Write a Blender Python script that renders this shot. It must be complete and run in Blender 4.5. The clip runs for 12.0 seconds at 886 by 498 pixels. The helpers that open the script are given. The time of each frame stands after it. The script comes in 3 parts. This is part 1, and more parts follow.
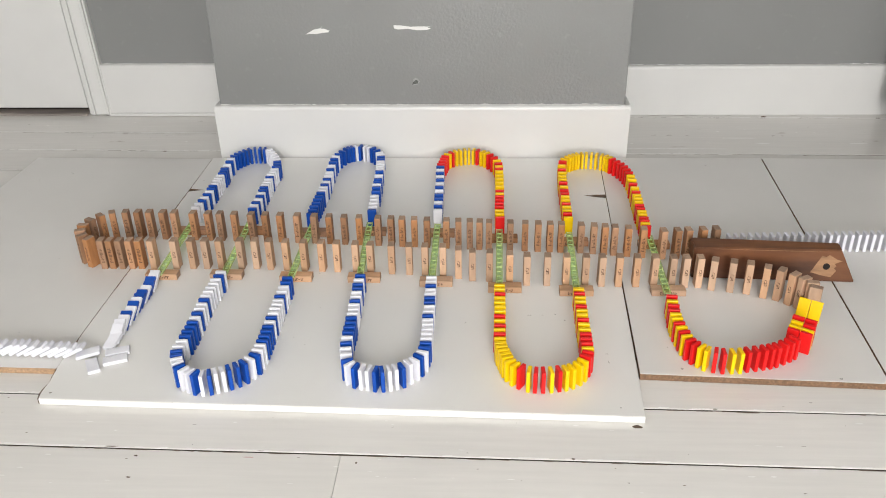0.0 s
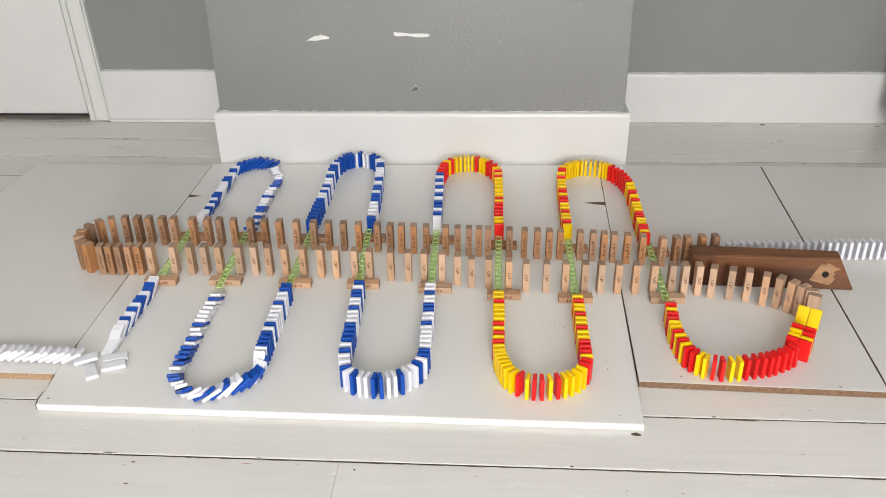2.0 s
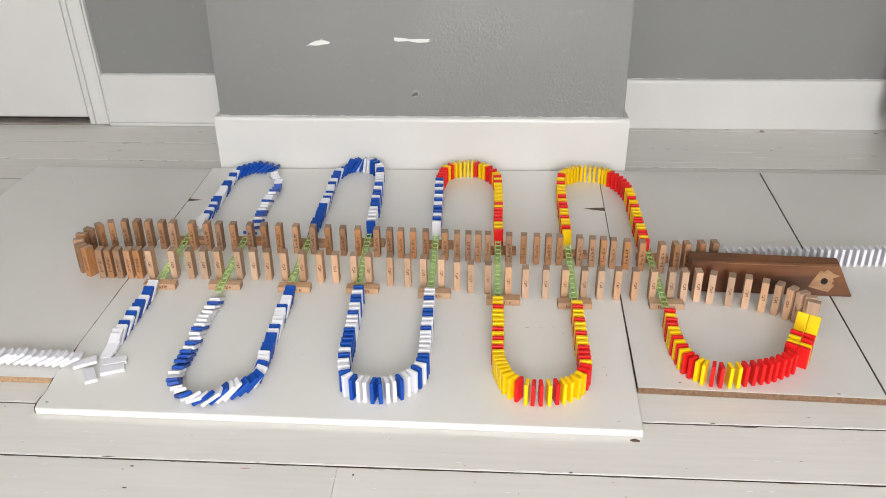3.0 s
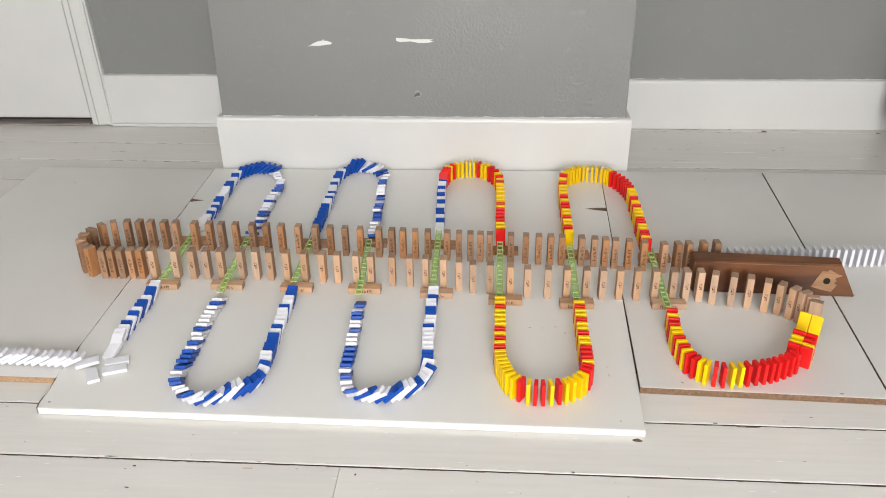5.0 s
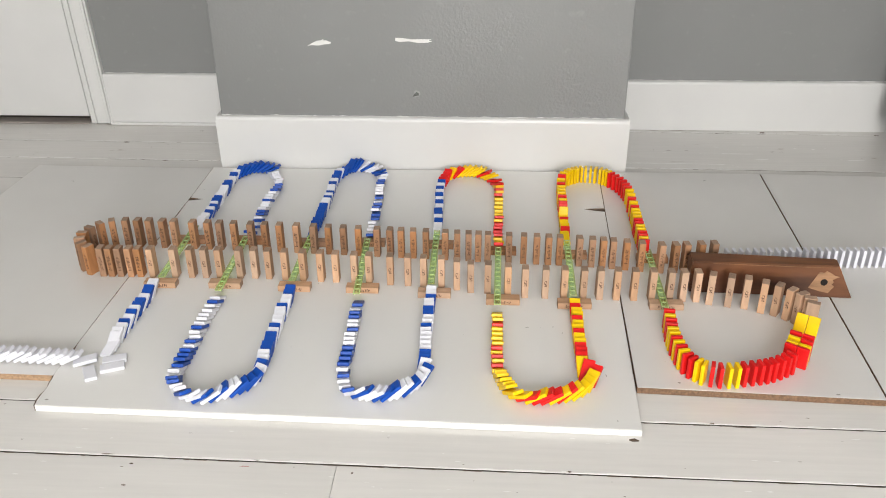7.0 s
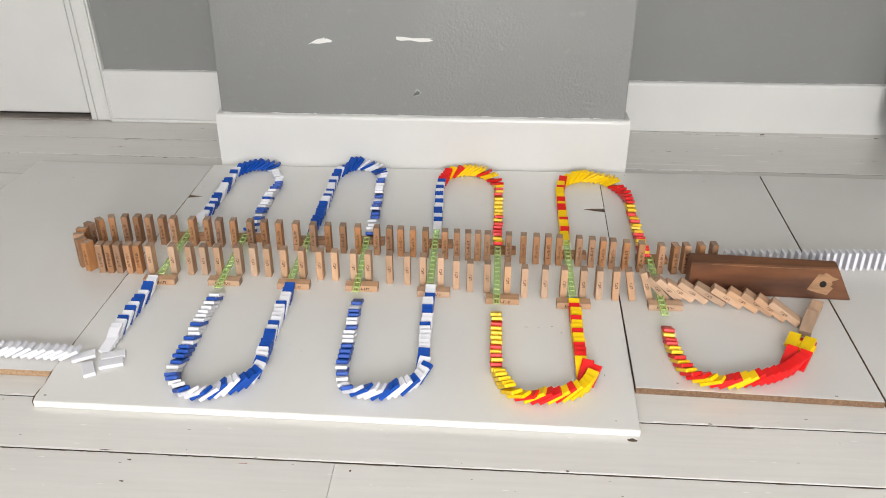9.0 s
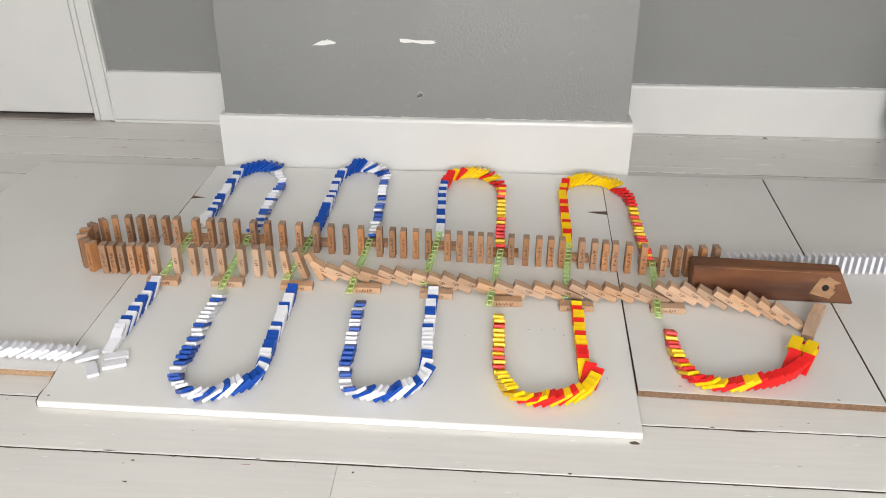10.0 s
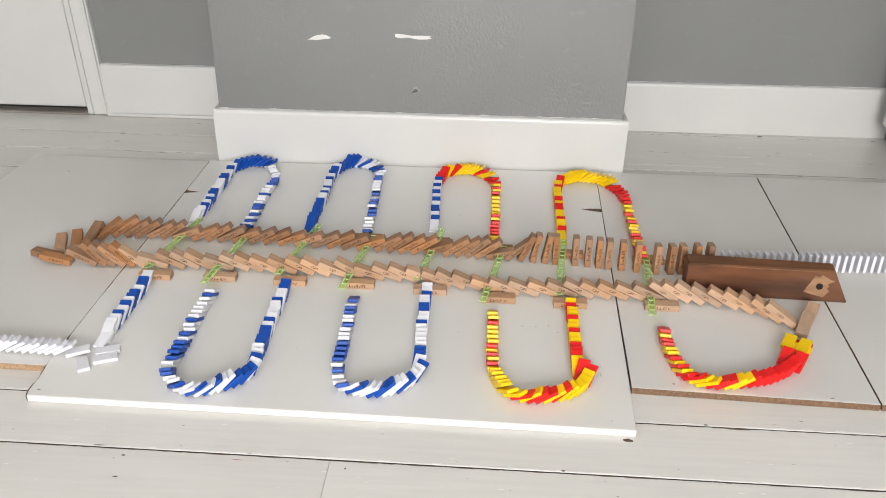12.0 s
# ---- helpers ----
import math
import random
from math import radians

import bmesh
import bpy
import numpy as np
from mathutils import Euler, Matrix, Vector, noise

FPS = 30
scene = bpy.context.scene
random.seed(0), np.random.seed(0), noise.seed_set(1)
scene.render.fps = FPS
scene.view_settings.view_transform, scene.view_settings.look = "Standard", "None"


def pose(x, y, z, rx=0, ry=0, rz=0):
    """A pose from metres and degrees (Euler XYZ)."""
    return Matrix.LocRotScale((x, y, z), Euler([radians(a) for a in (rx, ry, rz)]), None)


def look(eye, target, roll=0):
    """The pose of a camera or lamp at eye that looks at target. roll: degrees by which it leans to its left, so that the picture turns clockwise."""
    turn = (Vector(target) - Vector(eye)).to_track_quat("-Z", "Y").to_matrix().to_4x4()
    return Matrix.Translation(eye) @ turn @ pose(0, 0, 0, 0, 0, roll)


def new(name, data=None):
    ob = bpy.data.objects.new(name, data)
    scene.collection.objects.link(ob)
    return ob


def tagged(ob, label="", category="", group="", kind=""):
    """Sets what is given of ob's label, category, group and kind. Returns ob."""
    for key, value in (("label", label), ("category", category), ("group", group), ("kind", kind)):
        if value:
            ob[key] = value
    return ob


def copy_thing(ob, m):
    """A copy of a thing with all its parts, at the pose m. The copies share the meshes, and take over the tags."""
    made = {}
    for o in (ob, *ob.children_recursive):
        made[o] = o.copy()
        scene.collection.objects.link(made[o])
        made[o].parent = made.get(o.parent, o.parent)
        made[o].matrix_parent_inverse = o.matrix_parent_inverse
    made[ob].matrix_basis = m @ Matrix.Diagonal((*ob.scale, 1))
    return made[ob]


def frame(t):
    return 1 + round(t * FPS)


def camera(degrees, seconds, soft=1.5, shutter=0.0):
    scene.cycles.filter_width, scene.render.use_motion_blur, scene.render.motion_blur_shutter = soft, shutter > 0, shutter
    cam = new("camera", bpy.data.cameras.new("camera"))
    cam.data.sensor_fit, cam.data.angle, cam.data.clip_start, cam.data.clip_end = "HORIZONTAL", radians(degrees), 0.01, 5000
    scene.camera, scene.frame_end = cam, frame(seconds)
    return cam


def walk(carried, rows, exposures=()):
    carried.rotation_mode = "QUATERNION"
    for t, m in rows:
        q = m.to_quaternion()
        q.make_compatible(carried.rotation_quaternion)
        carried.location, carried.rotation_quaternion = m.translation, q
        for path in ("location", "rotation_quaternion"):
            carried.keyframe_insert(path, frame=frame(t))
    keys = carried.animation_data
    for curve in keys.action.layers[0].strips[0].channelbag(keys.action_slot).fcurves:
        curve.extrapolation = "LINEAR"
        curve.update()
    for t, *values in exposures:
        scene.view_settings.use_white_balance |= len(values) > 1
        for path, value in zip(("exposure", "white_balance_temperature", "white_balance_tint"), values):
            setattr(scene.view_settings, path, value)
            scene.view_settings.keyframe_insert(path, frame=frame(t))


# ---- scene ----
cam = camera(56.2, 12.0, soft=1.0)
PATH = [
    (0, (0.3036, -2.3911, 0.9881), (0.2162, -0.7756, 0.1113), -1.1),
    (0.5, (0.3018, -2.3902, 0.9872), (0.2171, -0.7719, 0.1159), -1),
    (1, (0.3054, -2.3902, 0.9899), (0.2217, -0.7682, 0.1242), -1),
    (1.5, (0.3045, -2.3892, 0.9872), (0.2180, -0.7664, 0.1242), -1),
    (2, (0.3045, -2.3911, 0.9881), (0.2180, -0.7682, 0.1242), -0.9),
    (2.5, (0.3064, -2.3911, 0.9881), (0.2208, -0.7654, 0.1297), -0.7),
    (3, (0.3027, -2.3920, 0.9899), (0.2190, -0.7645, 0.1352), -0.6),
    (5, (0.3027, -2.3929, 0.9881), (0.2144, -0.7645, 0.1352), -0.7),
    (5.5, (0.3027, -2.3957, 0.9881), (0.2144, -0.7673, 0.1352), -0.6),
    (6, (0.3027, -2.3957, 0.9890), (0.2190, -0.7673, 0.1362), -0.5),
    (6.5, (0.3036, -2.3948, 0.9872), (0.2190, -0.7654, 0.1371), -0.4),
    (7, (0.3045, -2.3957, 0.9862), (0.2190, -0.7664, 0.1352), -0.4),
    (9, (0.3027, -2.3975, 0.9844), (0.2199, -0.7682, 0.1334), 0.1),
    (9.5, (0.3008, -2.3975, 0.9853), (0.2180, -0.7682, 0.1343), 0.2),
    (10, (0.2990, -2.3994, 0.9872), (0.2134, -0.7691, 0.1389), 0.3),
    (10.5, (0.2981, -2.4012, 0.9862), (0.2125, -0.7719, 0.1352), 0.5),
    (11, (0.2990, -2.3984, 0.9816), (0.2153, -0.7700, 0.1288), 0.6),
    (11.5, (0.2981, -2.3929, 0.9826), (0.2217, -0.7654, 0.1288), 0.8),
    (12, (0.2981, -2.3948, 0.9807), (0.2263, -0.7664, 0.1279), 0.9),
]
walk(cam, [(t, look(eye, target, roll)) for t, eye, target, roll in PATH])

# ---- light ----
world = bpy.data.worlds.new("sky")
scene.world = world
world.use_nodes = True
wn = world.node_tree
sky = wn.nodes.new("ShaderNodeTexSky")
sky.sky_type = "NISHITA"
sky.sun_disc = False
sky.sun_elevation = radians(40)
sky.sun_rotation = radians(200)
wn.links.new(sky.outputs[0], wn.nodes["Background"].inputs[0])
wn.nodes["Background"].inputs[1].default_value = 0.1
scene.view_settings.exposure = 0.0


U = 0.92  # metres in one unit of the plan


def spot(x, y, z, rx=0, ry=0, rz=0):
    """A pose at a place of the plan."""
    return pose(x * U, y * U, z * U, rx, ry, rz)


def window_light(x, y, z, w, h, rz, power):
    """Daylight that comes in through a window opening."""
    data = bpy.data.lights.new("window_daylight", "AREA")
    data.shape, data.size, data.size_y, data.energy, data.color = "RECTANGLE", w * U, h * U, power, (1.0, 0.985, 0.96)
    lamp = new("window_daylight", data)
    lamp.matrix_world = spot(x, y, z, 90, 0, rz)
    return lamp


SOUTH, EAST, WEST, NORTH, HIGH = -5.4, 1.86, -2.6, 0.475, 2.6
window_light(0.7, SOUTH + 0.05, 1.6, 1.5, 1.6, 0, 158)
# weak fill added on the left, out of view, with an opening to match
window_light(-1.3, SOUTH + 0.05, 1.6, 1.2, 1.6, 0, 16)

# ---- materials ----


def material(name, color, rough=0.5, metal=0.0, vary=0.08, scale=6.0, bump=0.0, bump_scale=200.0, island=0.0, stretch=(1, 1, 1), spots=None, coat=0.0, streak=0.0, shine=0.5, second=None, patchy=0.0):
    m = bpy.data.materials.new(name)
    m.use_nodes = True
    nt = m.node_tree
    bsdf = nt.nodes["Principled BSDF"]
    bsdf.inputs["Roughness"].default_value = rough
    bsdf.inputs["Metallic"].default_value = metal
    bsdf.inputs["Coat Weight"].default_value = coat
    bsdf.inputs["Specular IOR Level"].default_value = shine
    tc = nt.nodes.new("ShaderNodeTexCoord")
    mp = nt.nodes.new("ShaderNodeMapping")
    mp.inputs["Scale"].default_value = stretch
    nt.links.new(tc.outputs["Object"], mp.inputs[0])
    n1 = nt.nodes.new("ShaderNodeTexNoise")
    n1.inputs["Scale"].default_value = scale
    n1.inputs["Detail"].default_value = 6
    nt.links.new(mp.outputs[0], n1.inputs["Vector"])
    ramp = nt.nodes.new("ShaderNodeMapRange")
    ramp.inputs[1].default_value, ramp.inputs[2].default_value = 0.25, 0.75
    ramp.inputs[3].default_value, ramp.inputs[4].default_value = 1 - vary, 1 + vary
    nt.links.new(n1.outputs["Fac"], ramp.inputs[0])
    value = ramp.outputs[0]
    if streak:
        along = nt.nodes.new("ShaderNodeMapping")
        along.inputs["Scale"].default_value = (0.06, 1, 1)
        nt.links.new(tc.outputs["Object"], along.inputs[0])
        n4 = nt.nodes.new("ShaderNodeTexNoise")
        n4.inputs["Scale"].default_value = 90
        n4.inputs["Detail"].default_value = 5
        nt.links.new(along.outputs[0], n4.inputs["Vector"])
        r4 = nt.nodes.new("ShaderNodeMapRange")
        r4.inputs[1].default_value, r4.inputs[2].default_value = 0.3, 0.7
        r4.inputs[3].default_value, r4.inputs[4].default_value = 1 - streak, 1 + streak
        nt.links.new(n4.outputs["Fac"], r4.inputs[0])
        m4 = nt.nodes.new("ShaderNodeMath")
        m4.operation = "MULTIPLY"
        nt.links.new(value, m4.inputs[0])
        nt.links.new(r4.outputs[0], m4.inputs[1])
        value = m4.outputs[0]
    if island:
        info = nt.nodes.new("ShaderNodeObjectInfo")
        r2 = nt.nodes.new("ShaderNodeMapRange")
        r2.inputs[3].default_value, r2.inputs[4].default_value = 1 - island, 1 + island
        nt.links.new(info.outputs["Random"], r2.inputs[0])
        mul = nt.nodes.new("ShaderNodeMath")
        mul.operation = "MULTIPLY"
        nt.links.new(value, mul.inputs[0])
        nt.links.new(r2.outputs[0], mul.inputs[1])
        value = mul.outputs[0]
    tint = nt.nodes.new("ShaderNodeVectorMath")
    tint.operation = "SCALE"
    tint.inputs[0].default_value = color
    nt.links.new(value, tint.inputs["Scale"])
    out = tint.outputs[0]
    if second:
        other = nt.nodes.new("ShaderNodeObjectInfo")
        spread = nt.nodes.new("ShaderNodeMath")
        spread.operation = "MULTIPLY"
        spread.inputs[1].default_value = 13.7
        nt.links.new(other.outputs["Random"], spread.inputs[0])
        fold = nt.nodes.new("ShaderNodeMath")
        fold.operation = "FRACT"
        nt.links.new(spread.outputs[0], fold.inputs[0])
        both = nt.nodes.new("ShaderNodeMix")
        both.data_type = "RGBA"
        nt.links.new(fold.outputs[0], both.inputs["Factor"])
        both.inputs["A"].default_value = (*color, 1)
        both.inputs["B"].default_value = (*second, 1)
        nt.links.new(both.outputs["Result"], tint.inputs[0])
    if spots:
        col, size, low, high = spots
        n3 = nt.nodes.new("ShaderNodeTexNoise")
        n3.inputs["Scale"].default_value = size
        n3.inputs["Detail"].default_value = 8
        nt.links.new(mp.outputs[0], n3.inputs["Vector"])
        r3 = nt.nodes.new("ShaderNodeMapRange")
        r3.inputs[1].default_value, r3.inputs[2].default_value = low, high
        nt.links.new(n3.outputs["Fac"], r3.inputs[0])
        mix = nt.nodes.new("ShaderNodeMix")
        mix.data_type = "RGBA"
        nt.links.new(r3.outputs[0], mix.inputs["Factor"])
        nt.links.new(out, mix.inputs["A"])
        mix.inputs["B"].default_value = (*col, 1)
        out = mix.outputs["Result"]
    nt.links.new(out, bsdf.inputs["Base Color"])
    if bump:
        n2 = nt.nodes.new("ShaderNodeTexNoise")
        n2.inputs["Scale"].default_value = bump_scale
        n2.inputs["Detail"].default_value = 4
        nt.links.new(mp.outputs[0], n2.inputs["Vector"])
        b = nt.nodes.new("ShaderNodeBump")
        b.inputs["Strength"].default_value = bump
        b.inputs["Distance"].default_value = 0.002
        nt.links.new(n2.outputs["Fac"], b.inputs["Height"])
        if patchy:
            n5 = nt.nodes.new("ShaderNodeTexNoise")
            n5.inputs["Scale"].default_value = 3.0
            n5.inputs["Detail"].default_value = 3
            nt.links.new(mp.outputs[0], n5.inputs["Vector"])
            r5 = nt.nodes.new("ShaderNodeMapRange")
            r5.inputs[1].default_value, r5.inputs[2].default_value = 0.36, 0.6
            r5.inputs[3].default_value, r5.inputs[4].default_value = bump, patchy
            nt.links.new(n5.outputs["Fac"], r5.inputs[0])
            apart = nt.nodes.new("ShaderNodeSeparateXYZ")
            nt.links.new(tc.outputs["Object"], apart.inputs[0])
            side = nt.nodes.new("ShaderNodeMapRange")
            side.inputs[1].default_value, side.inputs[2].default_value = 0.05, 0.45
            side.inputs[3].default_value, side.inputs[4].default_value = 0.25, 1.0
            nt.links.new(apart.outputs["X"], side.inputs[0])
            both_ways = nt.nodes.new("ShaderNodeMath")
            both_ways.operation = "MULTIPLY"
            nt.links.new(r5.outputs[0], both_ways.inputs[0])
            nt.links.new(side.outputs[0], both_ways.inputs[1])
            nt.links.new(both_ways.outputs[0], b.inputs["Strength"])
        nt.links.new(b.outputs[0], bsdf.inputs["Normal"])
    return m


PLASTIC = {
    "W": material("white_plastic", (0.79, 0.79, 0.84), 0.38, vary=0.02, scale=40, shine=0.32),
    "B": material("blue_plastic", (0.005, 0.07, 0.4), 0.4, vary=0.04, scale=40, island=0.06, shine=0.32),
    "R": material("red_plastic", (0.76, 0.012, 0.012), 0.38, vary=0.04, scale=40, island=0.06, shine=0.32),
    "Y": material("yellow_plastic", (0.92, 0.6, 0.002), 0.36, vary=0.04, scale=40, island=0.04, shine=0.32),
}
PALE_WOOD = material("pale_beech_wood", (0.52, 0.35, 0.24), 0.6, second=(0.53, 0.31, 0.175), vary=0.16, scale=26, bump=0.15, bump_scale=120, island=0.2, stretch=(3, 3, 0.8))
TAN_WOOD = material("tan_beech_wood", (0.4, 0.228, 0.135), 0.6, second=(0.37, 0.165, 0.062), vary=0.2, scale=26, bump=0.15, bump_scale=120, island=0.28, stretch=(3, 3, 0.8))
END_GRAIN = material("beech_end_grain", (0.36, 0.24, 0.165), 0.75, vary=0.2, scale=300, island=0.2)
STAMP = material("burnt_stamp", (0.1, 0.045, 0.022), 0.75, vary=0.55, scale=420)
BOARD = material("white_melamine", (0.775, 0.765, 0.74), 0.3, vary=0.03, scale=3, bump=0.02, bump_scale=60)
OLD_BOARD = material("aged_white_melamine", (0.72, 0.705, 0.682), 0.3, vary=0.04, scale=3, bump=0.02, bump_scale=60)
CHIP = material("particle_board", (0.2, 0.115, 0.065), 0.8, vary=0.5, scale=220, bump=0.5, bump_scale=300)
CHIP_WHITE = material("white_edge_band", (0.78, 0.77, 0.74), 0.45, vary=0.05, scale=20)
FLOOR_PAINT = material("worn_white_floor_paint", (0.73, 0.71, 0.68), 0.24, vary=0.05, scale=4, bump=0.16, bump_scale=35, island=0.03, stretch=(0.35, 1, 1), spots=((0.36, 0.3, 0.25), 26, 0.7, 0.79), streak=0.03)
GAP = material("dark_floor_gap", (0.03, 0.022, 0.018), 0.9)
GREY = material("grey_wall_paint", (0.244, 0.246, 0.243), 0.33, vary=0.07, scale=2.2, bump=0.25, bump_scale=120, patchy=1.8, spots=((0.265, 0.267, 0.262), 40, 0.62, 0.75))
SMOOTH_GREY = material("smooth_grey_wall_paint", (0.244, 0.246, 0.243), 0.33, vary=0.07, scale=2.2, bump=0.08, bump_scale=120, spots=((0.265, 0.267, 0.262), 40, 0.62, 0.75))
WHITE = material("white_gloss_paint", (0.7, 0.695, 0.68), 0.3, vary=0.03, scale=5, bump=0.06, bump_scale=40)
# raised paint, whitened to carry the specular glint of its edge
RIDGE_GLINT = material("thick_paint_with_glint", (0.88, 0.875, 0.86), 0.25, vary=0.03, scale=30)
PLASTER = material("bare_plaster", (0.8, 0.79, 0.77), 0.8, vary=0.05, scale=30)
DARK_WOOD = material("stained_wood", (0.098, 0.033, 0.012), 0.46, vary=0.6, scale=14, bump=0.12, bump_scale=60, stretch=(0.3, 1.5, 1.5), spots=((0.2, 0.075, 0.025), 11, 0.47, 0.7), streak=0.2)
RAW_WOOD = material("splintered_wood", (0.34, 0.19, 0.1), 0.8, vary=0.3, scale=60, bump=0.4, stretch=(0.4, 2, 2))
CHIP_DARK = material("bare_brown_wood", (0.11, 0.075, 0.05), 0.85, vary=0.4, scale=60)
CHIP_PALE = material("pale_particle_board", (0.42, 0.27, 0.16), 0.85, vary=0.4, scale=220, bump=0.5, bump_scale=300)
HOLE = material("chipped_wall_hole", (0.12, 0.12, 0.115), 0.8, vary=0.4, scale=200)
SPECK = material("grey_scuff", (0.33, 0.31, 0.285), 0.7, vary=0.3, scale=80)
RED_MARK = material("red_scratch", (0.4, 0.1, 0.09), 0.7)
FILLER = material("grey_filler", (0.33, 0.33, 0.325), 0.7, vary=0.15, scale=60)
SILL = material("worn_threshold", (0.34, 0.3, 0.27), 0.6, vary=0.25, scale=20, stretch=(0.3, 2, 2))
BLACK = material("hole_shadow", (0.015, 0.01, 0.008), 0.9)


def green_plastic():
    """Clear tinted plastic: gloss over a body that lets tinted light through."""
    m = bpy.data.materials.new("clear_green_plastic")
    m.use_nodes = True
    nt = m.node_tree
    b = nt.nodes["Principled BSDF"]
    b.inputs["Base Color"].default_value = (0.86, 0.98, 0.5, 1)
    b.inputs["Roughness"].default_value = 0.22
    b.inputs["Subsurface Weight"].default_value = 0.2
    clear = nt.nodes.new("ShaderNodeBsdfTransparent")
    clear.inputs[0].default_value = (0.9, 1.0, 0.7, 1)
    mix = nt.nodes.new("ShaderNodeMixShader")
    mix.inputs[0].default_value = 0.5
    nt.links.new(b.outputs[0], mix.inputs[1])
    nt.links.new(clear.outputs[0], mix.inputs[2])
    nt.links.new(mix.outputs[0], nt.nodes["Material Output"].inputs[0])
    return m


GREEN = green_plastic()


def haze_film():
    """A thin web added for the green light cast below the ladder: mostly clear, tinted, with a faint gloss."""
    m = bpy.data.materials.new("green_haze_web")
    m.use_nodes = True
    nt = m.node_tree
    b = nt.nodes["Principled BSDF"]
    b.inputs["Base Color"].default_value = (0.62, 0.9, 0.42, 1)
    b.inputs["Roughness"].default_value = 0.3
    clear = nt.nodes.new("ShaderNodeBsdfTransparent")
    clear.inputs[0].default_value = (0.89, 0.985, 0.8, 1)
    mix = nt.nodes.new("ShaderNodeMixShader")
    mix.inputs[0].default_value = 0.86
    nt.links.new(b.outputs[0], mix.inputs[1])
    nt.links.new(clear.outputs[0], mix.inputs[2])
    nt.links.new(mix.outputs[0], nt.nodes["Material Output"].inputs[0])
    return m


HAZE_FILM = haze_film()

# ---- builders ----


def mesh_of(name, bm, mat):
    data = bpy.data.meshes.new(name)
    bm.to_mesh(data)
    bm.free()
    data.materials.append(mat)
    return data


def part(name, bm, mat, parent=None, label=""):
    ob = new(name, mesh_of(name, bm, mat))
    ob.parent = parent
    return tagged(ob, label)


def box(x0, x1, y0, y1, z0, z1, bevel=0.0, segments=1, bm=None):
    bm = bm or bmesh.new()
    made = bmesh.ops.create_cube(bm, size=1.0)["verts"]
    for v in made:
        v.co = Vector(((x0 + x1) / 2 + v.co.x * (x1 - x0), (y0 + y1) / 2 + v.co.y * (y1 - y0), (z0 + z1) / 2 + v.co.z * (z1 - z0))) * U
    if bevel:
        edges = list({e for v in made for e in v.link_edges})
        bmesh.ops.bevel(bm, geom=edges, offset=bevel, segments=segments, profile=0.5, affect="EDGES")
    return bm


def prism(points, z0, z1, bevel=0.0):
    """A slab with the outline of the points, counter-clockwise."""
    bm = bmesh.new()
    low = [bm.verts.new((x * U, y * U, z0 * U)) for x, y in points]
    top = [bm.verts.new((x * U, y * U, z1 * U)) for x, y in points]
    n = len(points)
    bm.faces.new(top)
    bm.faces.new(low[::-1])
    for i in range(n):
        bm.faces.new((low[i], low[(i + 1) % n], top[(i + 1) % n], top[i]))
    if bevel:
        bmesh.ops.bevel(bm, geom=[e for e in bm.edges], offset=bevel, segments=1, affect="EDGES")
    return bm


def setting(name, bm, mat, label=""):
    return tagged(part(name, bm, mat), label, kind="structure")


# ---- room ----
ZB = 0.016
CH_L, CH_R, CH_Y = -0.545, 0.79, 0.02
SKEW = -0.0148
floor = setting("floor", box(WEST, EAST + 0.2, SOUTH, NORTH + 0.35, -0.08, -0.016), GAP, "white painted floorboards with dark worn gaps")
# the boards run across the room, a little askew to the chimney breast
JOINTS = [-1.427, -1.272, -1.105, -0.94, -0.77, -0.605, -0.44, -0.27, -0.098, 0.081, 0.257, 0.45, 0.62, 0.85]
while JOINTS[0] > SOUTH + 0.1:
    JOINTS.insert(0, JOINTS[0] - 0.163)
for a, b in zip(JOINTS, JOINTS[1:]):
    rng = random.Random(int(a * 1000) + 5000)
    cut = 0.068 if abs(a + 1.59) < 0.01 else rng.choice((-2.0, 1.8))
    for x0, x1 in ((WEST, cut - 0.0003), (cut + 0.0003, EAST + 0.1)):
        if 0.08 < a < 0.26:  # a wide board lies beside the chimney breast
            if x0 > 0:
                continue
            x1 = 0.4
        g, up = 0.0021, rng.uniform(-0.0008, 0.0)
        part("floorboard", prism([(x0, a + g + x0 * SKEW), (x1, a + g + x1 * SKEW), (x1, b - g + x1 * SKEW), (x0, b - g + x0 * SKEW)], -0.0155, up, 0.0008), FLOOR_PAINT, floor)

part("floorboard", prism([(0.4006, 0.0834 + 0.4 * SKEW), (EAST + 0.1, 0.0834 + EAST * SKEW), (EAST + 0.1, 0.4476 + EAST * SKEW), (0.4006, 0.4476 + 0.4 * SKEW)], -0.0155, 0.0, 0.0008), FLOOR_PAINT, floor)


def joint_strip(name, a, x0, x1, off, wide, z, mat, label, seed, odds=1.0):
    """A ragged strip of dirt or paint along a joint between two boards."""
    rng = random.Random(seed)
    bm = bmesh.new()
    x = x0
    last = None
    while x < x1:
        y = a + off + x * SKEW
        w = wide * rng.uniform(0.45, 1.15)
        pair = [bm.verts.new((x * U, (y - w) * U, z * U)), bm.verts.new((x * U, (y + w) * U, z * U))]
        if last and rng.random() < odds:
            bm.faces.new((last[0], pair[0], pair[1], last[1]))
        last = pair
        x += rng.uniform(0.008, 0.035)
    bmesh.ops.delete(bm, geom=[v for v in bm.verts if not v.link_faces], context="VERTS")
    return tagged(part(name, bm, mat, floor, label), kind="stuff")


